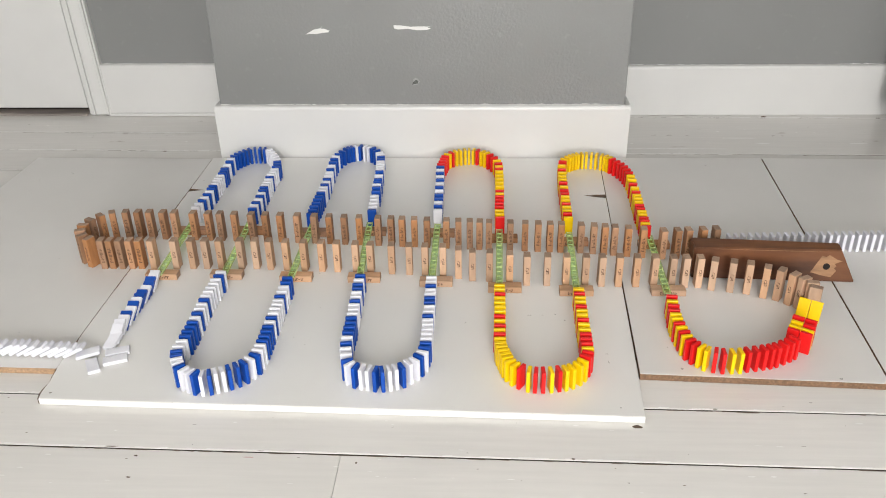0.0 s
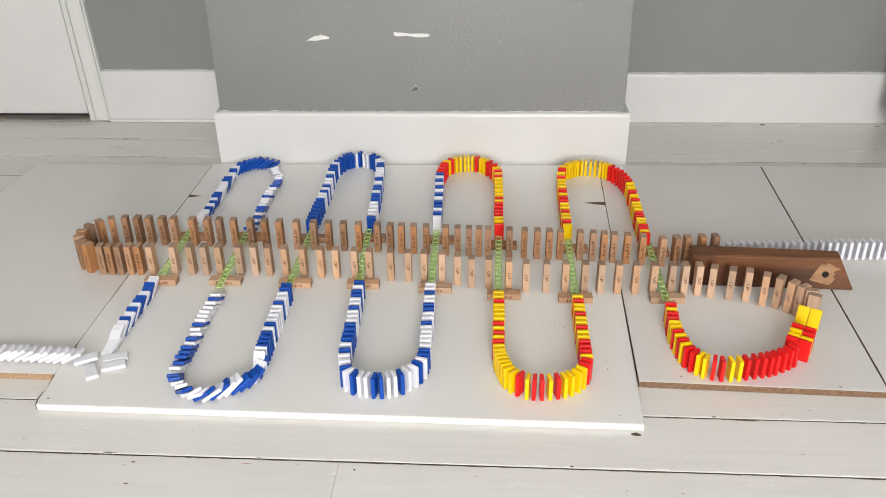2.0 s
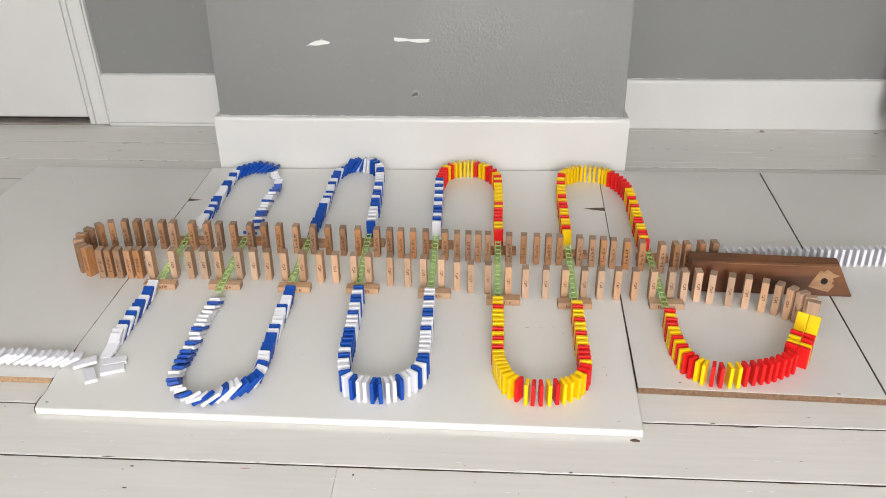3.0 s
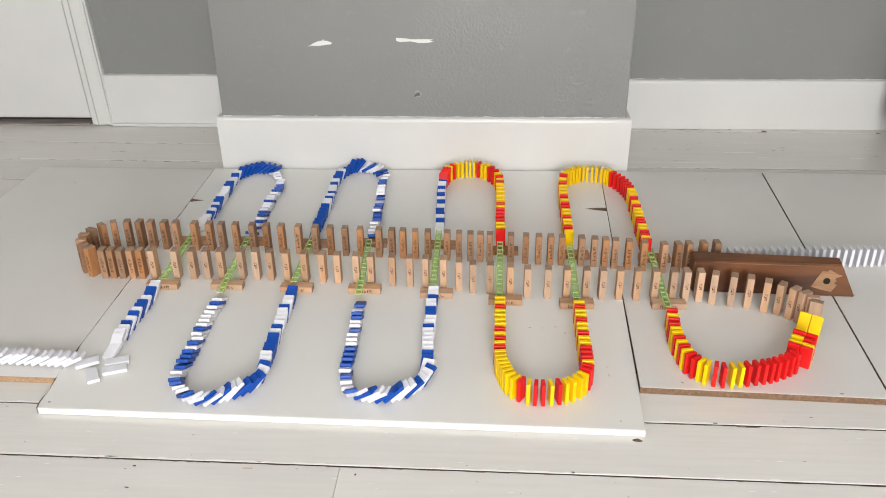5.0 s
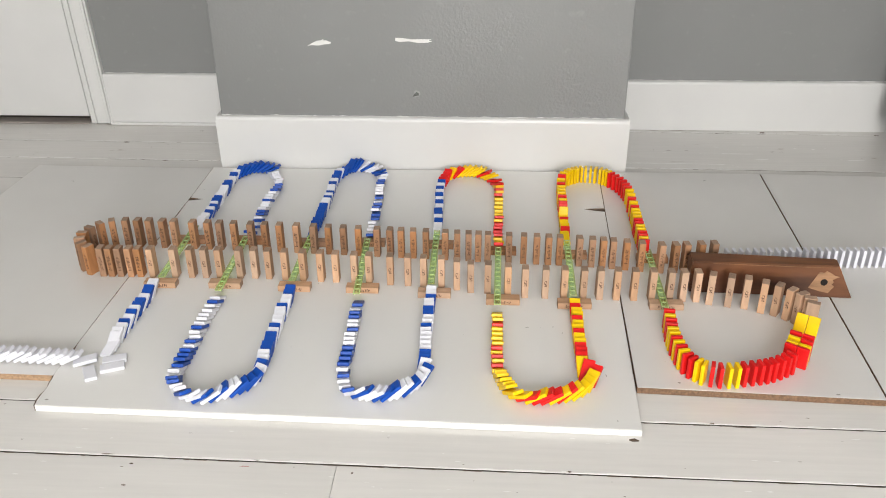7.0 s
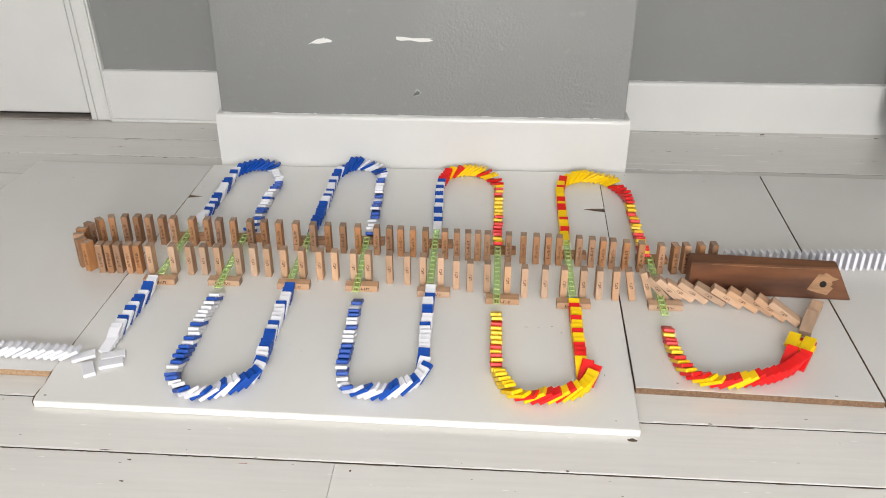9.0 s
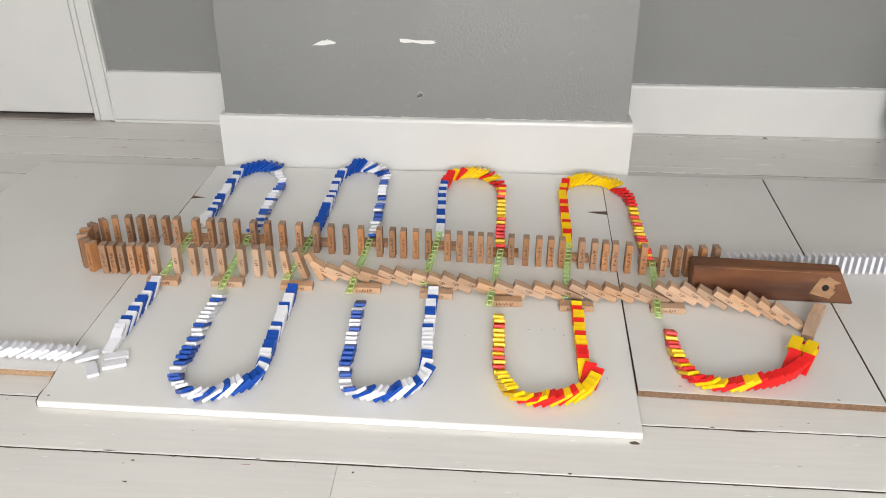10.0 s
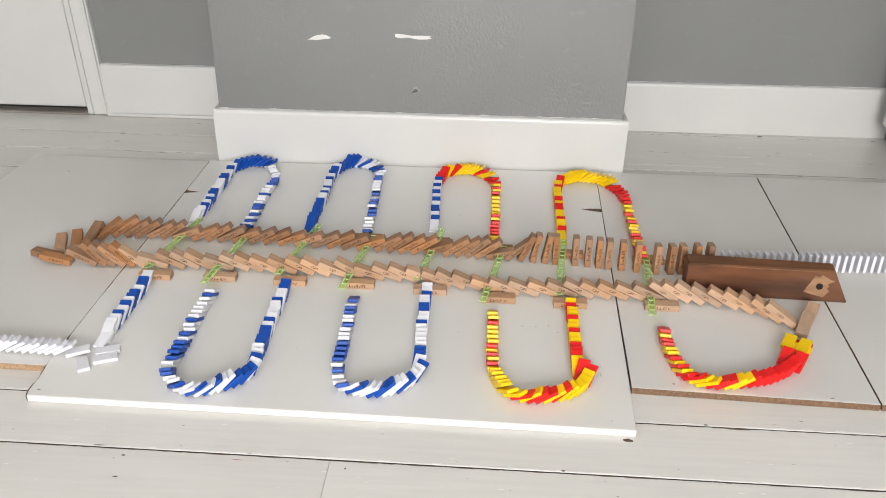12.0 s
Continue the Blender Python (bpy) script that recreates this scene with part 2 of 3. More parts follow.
for k, a in enumerate(JOINTS[1:-1]):
    far = a > 0.0
    g = 0.0023
    end = 0.39 if abs(a - 0.257) < 0.01 else EAST
    # the joints at the back of the room are filled with paint, those in front are open and dirty
    fill = FLOOR_PAINT if far else GAP
    part("joint_dirt", prism([(WEST, a - g + WEST * SKEW), (end, a - g + end * SKEW), (end, a + g + end * SKEW), (WEST, a + g + WEST * SKEW)], -0.0155, -0.0011 if far else -0.0016), fill, floor, "old paint in a floor joint" if far else "dark dirt in a floor gap")
    if a > -1.7:
        joint_strip("paint_ridge", a, -1.7, min(end, 1.7), 0.0045 if far else 0.0045, 0.0026 if far else 0.0013, 0.0006, RIDGE_GLINT, "ridge of paint along a floor joint, highlight painted in", k, 0.93 if far else 0.6)
        joint_strip("dirt_line", a, -1.7, min(end, 1.7), -0.0005 if far else -0.0035, 0.0011, 0.0003, CHIP_DARK, "dark dirt along a floor joint", k + 50, 0.4 if far else 0.3)
# more lines in the floor paint with their highlight in the white
for x0, x1, y, n in ((0.82, 1.19, 0.131, 71), (1.28, 1.35, 0.186, 72), (1.6, 1.66, 0.19, 73), (1.18, 1.3, 0.235, 74)):
    joint_strip("paint_ridge", y, x0, x1, 0, 0.0024, 0.0006, RIDGE_GLINT, "brush line in the floor paint, highlight painted in", n)
joint_strip("dirt_line", 0.081, 1.19, 1.78, -0.0005, 0.0013, 0.0004, CHIP_DARK, "dark dirt along a floor joint", 75)


def ragged(x, y, w, h, rng, n=9):
    """An uneven closed outline round a place."""
    return [(x + w * math.cos(k * math.tau / n) * rng.uniform(0.55, 1.1), y + h * math.sin(k * math.tau / n) * rng.uniform(0.5, 1.1)) for k in range(n)]


def marks(name, places, mat, z, parent, label, seed):
    """Chips and specks of odd outline on a flat surface, as one thin layer."""
    rng = random.Random(seed)
    bm = bmesh.new()
    for x, y, w, h in places:
        ring = [bm.verts.new((px * U, py * U, z * U)) for px, py in ragged(x, y, w, h, rng)]
        bm.faces.new(ring)
    return tagged(part(name, bm, mat, parent, label), kind="stuff")


rng = random.Random(4)
chips = []
for k in range(260):
    jn = rng.choice(JOINTS[-14:])
    x = rng.uniform(-1.7, 1.6)
    chips.append((x, jn + x * SKEW + rng.choice((-1, 1)) * 0.0035, rng.uniform(0.003, 0.02), rng.uniform(0.0008, 0.0025)))
for x, y, w, h in ((-0.318, -1.442, 0.004, 0.003), (-0.31, -1.498, 0.006, 0.002), (0.632, -1.337, 0.01, 0.006), (-0.757, 0.398, 0.012, 0.002), (-1.0, 0.262, 0.012, 0.003), (-0.79, 0.088, 0.014, 0.003), (1.41, 0.055, 0.008, 0.003), (0.5, -1.43, 0.004, 0.003), (0.1, -1.45, 0.003, 0.003), (0.72, -1.286, 0.03, 0.0012), (0.86, -1.29, 0.03, 0.002)):
    chips.append((x, y, w, h))
for k in range(150):
    chips.append((rng.uniform(-1.6, 1.7), rng.choice((rng.uniform(-1.62, -1.2), rng.uniform(0.0, 0.44))), rng.uniform(0.0008, 0.005), rng.uniform(0.0004, 0.001)))
for x, w in ((0.98, 0.03), (1.08, 0.035), (1.13, 0.018), (1.26, 0.012), (1.5, 0.02), (-0.95, 0.015)):
    chips.append((x, NORTH - 0.016, w, 0.0022))
chips += [(1.386, 0.443, 0.014, 0.008), (1.8, 0.425, 0.012, 0.005)]
marks("paint_chips", chips, CHIP_DARK, 0.0004, floor, "brown chips in the floor paint", 1)
marks("paint_flakes", [(rng.uniform(-1.6, 1.7), rng.choice((rng.uniform(-1.62, -1.3), rng.uniform(0.05, 0.42))), rng.uniform(0.002, 0.009), rng.uniform(0.0005, 0.0018)) for k in range(170)], PLASTER, 0.0007, floor, "lifted white paint flakes", 2)
marks("scratch", [(-0.103, -1.441, 0.012, 0.0012)], RED_MARK, 0.0008, floor, "thin red scratch", 3)

chimney = setting("wall_chimney_breast", box(CH_L, CH_R, CH_Y, NORTH + 0.1, 0, HIGH, 0.003, 2), GREY, "grey painted chimney breast with bare plaster scrapes")


def scrape(points, mat, label, y=CH_Y):
    bm = bmesh.new()
    bm.faces.new([bm.verts.new((x * U, (y - 0.0008) * U, z * U)) for x, z in points])
    ob = part("scrape", bm, mat, chimney, label)
    solid = ob.modifiers.new("thickness", "SOLIDIFY")
    solid.thickness = 0.0005
    return ob


scrape([(-0.236, 0.424), (-0.226, 0.427), (-0.2, 0.426), (-0.18, 0.43), (-0.163, 0.431), (-0.158, 0.436), (-0.168, 0.44), (-0.176, 0.443), (-0.184, 0.442), (-0.183, 0.448), (-0.189, 0.443), (-0.205, 0.441), (-0.218, 0.435)], PLASTER, "white plaster scrape")
scrape([(0.047, 0.442), (0.06, 0.439), (0.09, 0.441), (0.12, 0.436), (0.15, 0.437), (0.163, 0.441), (0.152, 0.444), (0.162, 0.447), (0.13, 0.448), (0.1, 0.447), (0.07, 0.451), (0.046, 0.452)], PLASTER, "long white plaster scrape")
scrape([(0.104, 0.259), (0.116, 0.261), (0.124, 0.27), (0.118, 0.278), (0.109, 0.284), (0.102, 0.277)], FILLER, "filled screw hole")
scrape([(0.097, 0.26), (0.106, 0.263), (0.117, 0.264), (0.119, 0.272), (0.111, 0.277), (0.103, 0.27)], HOLE, "dark screw hole", CH_Y - 0.001)
wall_north = setting("wall_north", box(-1.2, EAST, NORTH + 0.01, NORTH + 0.11, 0, HIGH), SMOOTH_GREY, "grey painted alcove wall")
wall_door = setting("wall_door_side", box(WEST, -2.15, NORTH + 0.01, NORTH + 0.11, 0, HIGH), SMOOTH_GREY, "grey painted wall beside the door")
wall_over = setting("wall_over_door", box(-2.15, -1.2, NORTH + 0.01, NORTH + 0.11, 2.2, HIGH), SMOOTH_GREY, "grey painted wall over the door")
wall_east = setting("wall_east", box(EAST, EAST + 0.1, SOUTH, NORTH + 0.11, 0, HIGH), SMOOTH_GREY, "grey painted side wall")
wall_west = setting("wall_west", box(WEST - 0.1, WEST, SOUTH, NORTH + 0.11, 0, HIGH), SMOOTH_GREY, "grey painted side wall")
hall = setting("wall_behind_door", box(-2.3, -1.0, NORTH + 0.34, NORTH + 0.4, 0, HIGH), GREY, "wall behind the closed door")
bm = bmesh.new()
for x0, x1, z0, z1 in ((WEST, -1.95, 0, HIGH), (-0.65, -0.1, 0, HIGH), (1.5, EAST, 0, HIGH), (-1.95, -0.65, 0, 0.75), (-1.95, -0.65, 2.35, HIGH), (-0.1, 1.5, 0, 0.75), (-0.1, 1.5, 2.35, HIGH)):
    box(x0, x1, SOUTH - 0.2, SOUTH, z0, z1, bm=bm)
wall_south = setting("wall_south", bm, GREY, "grey painted window wall")
ceiling = setting("ceiling", box(WEST, EAST, SOUTH, NORTH + 0.11, HIGH, HIGH + 0.1), PLASTER, "plain white ceiling")


def skirting(x0, x1, y, high, ends=False):
    """A tall board with a rounded upper edge."""
    profile = [(0, 0), (-0.018, 0), (-0.018, high - 0.02), (-0.0178, high - 0.012), (-0.0165, high - 0.006), (-0.0135, high - 0.002), (-0.009, high - 0.0004), (-0.004, high), (0, high)]
    bm = bmesh.new()
    rings = []
    for x in (x0, x1):
        rings.append([bm.verts.new((x * U, (y + d) * U, z * U)) for d, z in profile])
    n = len(profile)
    for k in range(n):
        bm.faces.new((rings[0][k], rings[0][(k + 1) % n], rings[1][(k + 1) % n], rings[1][k]))
    bm.faces.new(rings[0][::-1])
    bm.faces.new(rings[1])
    if ends:
        bmesh.ops.bevel(bm, geom=[e for e in bm.edges if abs(e.verts[0].co.x - e.verts[1].co.x) < 1e-6 and min(e.verts[0].co.y, e.verts[1].co.y) < (y - 0.012) * U], offset=0.005, segments=2, affect="EDGES")
    bmesh.ops.recalc_face_normals(bm, faces=bm.faces)
    return setting("baseboard", bm, WHITE, "tall white painted skirting board with a rounded top")


skirting(CH_L - 0.017, CH_R + 0.017, CH_Y, 0.193, True)
skirting(-1.142, CH_L, NORTH + 0.01, 0.202)
skirting(CH_R, EAST, NORTH + 0.01, 0.189)
for x0, x1 in ((CH_L - 0.018, CH_L), (CH_R, CH_R + 0.018)):
    setting("baseboard", box(x0, x1, CH_Y, NORTH - 0.01, 0, 0.192, 0.004, 2), WHITE, "white painted skirting return on the chimney breast")
setting("trim", box(-1.135, CH_L - 0.02, NORTH - 0.022, NORTH - 0.01, 0, 0.012, 0.003, 2), WHITE, "small white bead along the skirting foot")



def paint_line(x0, x1, y, z, seed):
    """White paint that strays from the skirting on to the wall."""
    rng = random.Random(seed)
    bm = bmesh.new()
    x, last = x0, None
    while x < x1:
        top = z + max(0.0003, rng.gauss(0.0006, 0.0013))
        pair = [bm.verts.new((x * U, (y - 0.0006) * U, (z - 0.002) * U)), bm.verts.new((x * U, (y - 0.0006) * U, top * U))]
        if last:
            bm.faces.new((last[0], pair[0], pair[1], last[1]))
        last = pair
        x += rng.uniform(0.004, 0.03)
    setting("trim", bm, WHITE, "uneven line of white paint along the grey wall")


paint_line(CH_L + 0.002, CH_R - 0.002, CH_Y, 0.193, 1)
paint_line(CH_R + 0.002, EAST - 0.01, NORTH + 0.01, 0.189, 2)
paint_line(-1.13, CH_L - 0.002, NORTH + 0.01, 0.202, 3)

LEAN = -2.2  # the old door frame leans a little
door = tagged(new("door_1"), "white painted closed door", kind="structure")
door.matrix_world = spot(-1.24, NORTH, 0, 0, LEAN, 0)
bm = box(-0.82, 0.0125, 0.006, 0.042, 0.026, 2.05, 0.002)
for v in bm.verts:  # the foot of the leaning door is cut level with the floor
    if v.co.z < 0.1 and v.co.x < -0.5:
        v.co.z += 0.03
part("panel", bm, WHITE, door)
# near-black strips stand in for the shade in the door's gaps
part("door_gap_shade", box(-0.82, 0.018, 0.05, 0.07, 0.0, 0.07), GAP, door, "dark strip for the shade in the gap under the door")
part("side_gap_shade", box(0.013, 0.0185, 0.01, 0.045, 0.026, 2.05), GAP, door, "dark strip for the shade in the gap beside the door")
door_frame = tagged(new("door_frame"), "white painted moulded door architrave", kind="structure")
door_frame.matrix_world = spot(-1.24, NORTH, 0, 0, LEAN, 0)
part("jamb", box(0.019, 0.026, 0.0, 0.12, 0, 2.12, 0.002), WHITE, door_frame)
for x0, x1, y0 in ((0.019, 0.0345, -0.004), (0.0355, 0.044, -0.013), (0.045, 0.09, -0.009), (0.091, 0.1, -0.015), (0.101, 0.109, -0.0105)):
    part("moulding", box(x0, x1, y0, 0.02, 0, 2.12, 0.003, 2), WHITE, door_frame)
setting("door_sill", box(-2.1, -1.23, NORTH - 0.015, NORTH + 0.14, 0.0005, 0.006, 0.002), SILL, "worn dark wooden threshold")

cupboard = tagged(new("cupboard"), "white painted low cupboard raised over the floor", "cupboard")
part("side", box(1.785, 1.805, -0.6, 0.36, 0.09, 1.0, 0.003), WHITE, cupboard)
part("body", box(1.807, EAST - 0.003, -0.6, 0.36, 0.09, 1.0, 0.003), WHITE, cupboard)
for y in (-0.55, 0.3):
    part("foot", box(1.815, 1.845, y - 0.02, y + 0.02, 0.001, 0.09, 0.002), GAP, cupboard, "dark recessed foot")

# ---- boards on the floor ----


def board(points, label, edge=None, face=OLD_BOARD):
    """A coated sheet; edge: the two front corners of a raw or banded front edge."""
    ob = tagged(new("board"), label, "board", "boards under the domino course")
    sheet = part("sheet", prism(points, 0.0008, ZB, 0.0007), face, ob)
    sheet.data.materials.append(CHIP)
    for poly in sheet.data.polygons:
        poly.material_index = 1 if abs(poly.normal.z) < 0.3 else 0
    if edge:
        (xa, ya), (xb, yb), mat, text = edge
        part("front_edge", prism([(xa, ya - 0.0012), (xb, yb - 0.0012), (xb, yb - 0.0002), (xa, ya - 0.0002)], 0.0012, ZB - 0.0006), mat, ob, text)
    return ob


rng = random.Random(8)
left_edge = [(-0.571, -1.298)]
for k in range(1, 12):
    y = -1.298 + k * 0.018
    left_edge.append((-0.573 - 0.0006 * k + rng.choice((-0.0035, -0.001, 0.0, 0.003)), y))
for k in range(1, 40):
    y = -1.1 + k * 0.0205
    if y < -0.29:
        left_edge.append((-0.581 - 0.003 * (y + 1.1) / 0.8 + rng.uniform(-0.0004, 0.0012), y))
left_edge += [(-0.584, -0.286)]
left_edge += [(-0.582, -0.285), (-0.545, -0.2745), (-0.53, -0.2745), (-0.583, -0.2655)]
left_edge += [(-0.584, -0.25), (-0.586, -0.01)]
main_board = board([(0.648, -1.325), (0.699, -0.322), (0.665, -0.3165), (0.632, -0.3045), (0.66, -0.2995), (0.7, -0.296), (0.714, -0.01)] + left_edge[::-1], "large white melamine board with chipped edges on the floorboards",
                   ((-0.571, -1.298), (0.648, -1.325), CHIP_WHITE, "white banded front edge"), BOARD)
board([(-1.204, -1.185), (-0.581, -1.197), (-0.5817, -1.1), (-0.5838, -0.8), (-0.5857, -0.3), (-0.587, -0.02), (-1.195, -0.01)], "white chipboard sheet with a raw brown edge on the floorboards", ((-1.204, -1.185), (-0.5805, -1.197), CHIP_PALE, "raw pale brown front edge"))
board([(0.6598, -1.188), (1.1585, -1.211), (1.2445, -0.006), (0.716, -0.006), (0.6968, -0.4), (0.687, -0.6)], "white chipboard sheet with a raw dark brown edge", ((0.6598, -1.188), (1.1585, -1.211), CHIP, "raw dark brown front edge"))
board([(1.1625, -1.211), (1.75, -1.23), (1.75, -0.02), (1.2485, -0.006)], "white chipboard sheet beside the others", ((1.164, -1.211), (1.75, -1.23), CHIP, "raw dark brown front edge"))
specks = [(0.604, -1.3, 0.002, 0.002), (-0.555, -1.28, 0.004, 0.003), (-1.012, -0.147, 0.004, 0.003), (-1.1, -0.2, 0.002, 0.002), (0.75, -1.17, 0.004, 0.003), (1.066, -1.197, 0.005, 0.003), (0.6, -1.12, 0.004, 0.001), (0.6, -1.15, 0.001, 0.006), (-0.56, -0.2, 0.003, 0.002), (0.44, -0.97, 0.005, 0.001), (0.47, -0.97, 0.003, 0.001), (0.5, -0.965, 0.003, 0.002), (0.52, -0.99, 0.002, 0.003), (1.05, -0.07, 0.005, 0.002), (0.8, -0.03, 0.003, 0.002)]
specks += [(rng.uniform(-1.1, 1.3), rng.uniform(-1.2, -0.1), rng.uniform(0.0006, 0.0018), rng.uniform(0.0005, 0.0012)) for k in range(45)]
marks("specks", specks, SPECK, ZB + 0.0004, main_board, "small dark specks and scuffs", 6)
for pts in ([(-0.586, -0.284), (-0.546, -0.274), (-0.531, -0.274), (-0.586, -0.267)], [(0.634, -0.304), (0.664, -0.316), (0.7, -0.321), (0.702, -0.297)]):
    part("broken_edge", prism(pts, 0.001, ZB - 0.002), CHIP_DARK, main_board, "brown broken corner of the board")

# dark strip that draws the broken coating together with its shadow line
torn = left_edge[:12]
part("torn_edge", prism(torn + [(x - rng.uniform(0.0012, 0.004), y) for x, y in torn[::-1]], 0.001, ZB - 0.0012), CHIP_DARK, main_board, "dark strip for the torn coating and the shadow along it")

# ---- dominoes ----
DT, DW, DH = 0.008, 0.0252, 0.0505


def tile_mesh(name, thick, wide, high, bevel, mat):
    """A block on its small end; its front bottom edge, over which it topples, lies on the local y axis."""
    return mesh_of(name, box(-thick, 0, -wide / 2, wide / 2, 0, high, bevel, 2), mat)


DOMINO = {c: tile_mesh("domino", DT, DW, DH, 0.0011, m) for c, m in PLASTIC.items()}
COLOUR = {"W": "white", "B": "blue", "R": "red", "Y": "yellow"}
TOPPLES = []


def spline(anchors, count):
    """Places, and headings in degrees, along a smooth line; each anchor is the number of a domino and its x and y, even spacing between."""
    if anchors[0][0] > 0:
        (i, x, y), (j, u, v) = anchors[:2]
        f = i / (j - i)
        anchors = [(0, x - (u - x) * f, y - (v - y) * f)] + list(anchors)
    p = [Vector((x, y, 0)) for _, x, y in anchors]
    p = [p[0] * 2 - p[1]] + p + [p[-1] * 2 - p[-2]]
    fine = []
    for a, b, c, d in zip(p, p[1:], p[2:], p[3:]):
        for k in range(24):
            u = k / 24
            fine.append(0.5 * (2 * b + (c - a) * u + (2 * a - 5 * b + 4 * c - d) * u * u + (3 * b - a - 3 * c + d) * u ** 3))
    fine.append(p[-2])
    run = [0.0]
    for a, b in zip(fine, fine[1:]):
        run.append(run[-1] + (b - a).length)
    pins = [(q[0], run[24 * k]) for k, q in enumerate(anchors)]
    out = []
    for i in range(count):
        s = float(np.interp(i, [n for n, _ in pins], [r for _, r in pins]))
        k = min(max(1, int(np.searchsorted(run, s))), len(fine) - 1)
        u = (s - run[k - 1]) / max(1e-9, run[k] - run[k - 1])
        at = fine[k - 1].lerp(fine[k], u)
        way = fine[min(k + 12, len(fine) - 1)] - fine[max(k - 13, 0)]
        out.append((at.x, at.y, math.degrees(math.atan2(way.y, way.x))))
    return out


def domino(c, x, y, heading, lean=0.0, z=ZB, label=""):
    ob = new(COLOUR[c] + "_domino", DOMINO[c])
    ob.matrix_world = spot(x, y, z + 0.0003, 0, 0, heading) @ spot(DT / 2, 0, 0, 0, lean, 0)
    return tagged(ob, label or COLOUR[c] + " plastic domino in the toppling chain on the white boards", "domino", "dominoes of the chain")


def chain(anchors, colours, start, end, last=60, wild=2.0, pushed={}):
    """A line of dominoes that topple one after another between two times."""
    rng = random.Random(len(colours) * 7 + int(anchors[0][1] * 100))
    places = spline(anchors, len(colours))
    n = len(places)
    for i, (c, (x, y, h)) in enumerate(zip(colours, places)):
        h += rng.uniform(-2.5, 2.5)
        gap = math.hypot(places[i + 1][0] - x, places[i + 1][1] - y) if i < n - 1 else 0
        lean = math.degrees(math.acos(min(0.95, DT / gap))) - 1 + rng.uniform(-1.5, 1.0) if gap else last
        x, y = x + rng.uniform(-0.0007, 0.0007), y + rng.uniform(-0.0007, 0.0007)
        if start is None:
            domino(c, x, y, h, lean)
        else:
            ob = domino(c, x, y, h)
            TOPPLES.append((ob, start + (end - start) * i / (n - 1), lean, 0.16, rng.uniform(-wild, wild), pushed.get(i, (0, 0))))


chain([(0, -0.49, -1.112), (3, -0.492, -1.057), (5, -0.491, -1.017), (8, -0.491, -0.963), (11, -0.49, -0.904), (13, -0.49, -0.872)], "WWWBWBWBBWBBWW", None, None, 62)
chain([(0, -0.488, -0.497), (2, -0.483, -0.453), (4, -0.48, -0.412), (6, -0.48, -0.37), (12, -0.48, -0.255), (14, -0.482, -0.217), (16, -0.483, -0.159), (18, -0.48, -0.112), (22, -0.443, -0.056), (25, -0.395, -0.051), (26, -0.377, -0.06), (31, -0.327, -0.161), (37, -0.324, -0.283), (41, -0.323, -0.36), (44, -0.321, -0.422), (48, -0.322, -0.507)],
      "WWBWBWBBWWWWBBBWBWBBBBBBBBWWWWWBBBWWWBWWWBBWBWBWB", 0.15, 1.06)
chain([(1, -0.312, -0.882), (7, -0.314, -0.992), (10, -0.312, -1.049), (12, -0.311, -1.087), (15, -0.311, -1.14), (18, -0.311, -1.196), (22, -0.288, -1.248), (25, -0.248, -1.272), (27, -0.221, -1.27), (30, -0.185, -1.253), (32, -0.16, -1.233), (34, -0.142, -1.205), (37, -0.139, -1.155), (40, -0.139, -1.1), (47, -0.14, -0.973), (51, -0.141, -0.89)],
      "WBWWWWWBWWBWBBBBWWBBWWBWWBWBWWBBBWBWWBBBBWBWWWWBWWBB", 1.25, 2.2)
chain([(0, -0.149, -0.538), (6, -0.146, -0.397), (9, -0.144, -0.339), (11, -0.144, -0.298), (14, -0.147, -0.22), (17, -0.147, -0.138), (19, -0.14, -0.096), (21, -0.121, -0.05), (24, -0.093, -0.03), (25, -0.077, -0.026), (28, -0.033, -0.045), (30, -0.008, -0.083), (32, 0.001, -0.118), (38, 0.009, -0.238), (40, 0.012, -0.297), (43, 0.014, -0.359), (45, 0.016, -0.418), (49, 0.02, -0.515)],
      "BBBBBBBWWBWBWWBWBBWBBBBBWBWWBBWWBBWWWWBWBBWBBWWWWB", 2.36, 3.42)
chain([(0, 0.034, -0.874), (2, 0.035, -0.918), (6, 0.038, -0.99), (10, 0.04, -1.062), (13, 0.041, -1.118), (15, 0.042, -1.159), (18, 0.053, -1.22), (20, 0.074, -1.241), (23, 0.116, -1.252), (24, 0.129, -1.252), (27, 0.167, -1.238), (30, 0.2, -1.203), (33, 0.211, -1.156), (39, 0.21, -1.05), (42, 0.21, -0.993), (46, 0.208, -0.92), (48, 0.208, -0.882)],
      "BWBBWWBWWWBBBBWBWWBWBWWBBWWBWWBWBBWWWWWBWWBBWWBWW", 3.72, 4.5)
chain([(0, 0.204, -0.51), (1, 0.204, -0.482), (3, 0.203, -0.435), (6, 0.201, -0.351), (8, 0.2, -0.298), (12, 0.197, -0.199), (16, 0.209, -0.114), (18, 0.228, -0.082), (21, 0.27, -0.06), (24, 0.313, -0.064), (27, 0.352, -0.1), (29, 0.374, -0.149), (31, 0.38, -0.195), (33, 0.38, -0.234), (38, 0.379, -0.379), (40, 0.378, -0.418), (43, 0.377, -0.488), (46, 0.377, -0.557)],
      "WBWBBWBWBWBWBRRRRYRYYYYYRYYRRYRYRYYYYYRYRRRRYYR", 4.62, 5.62)
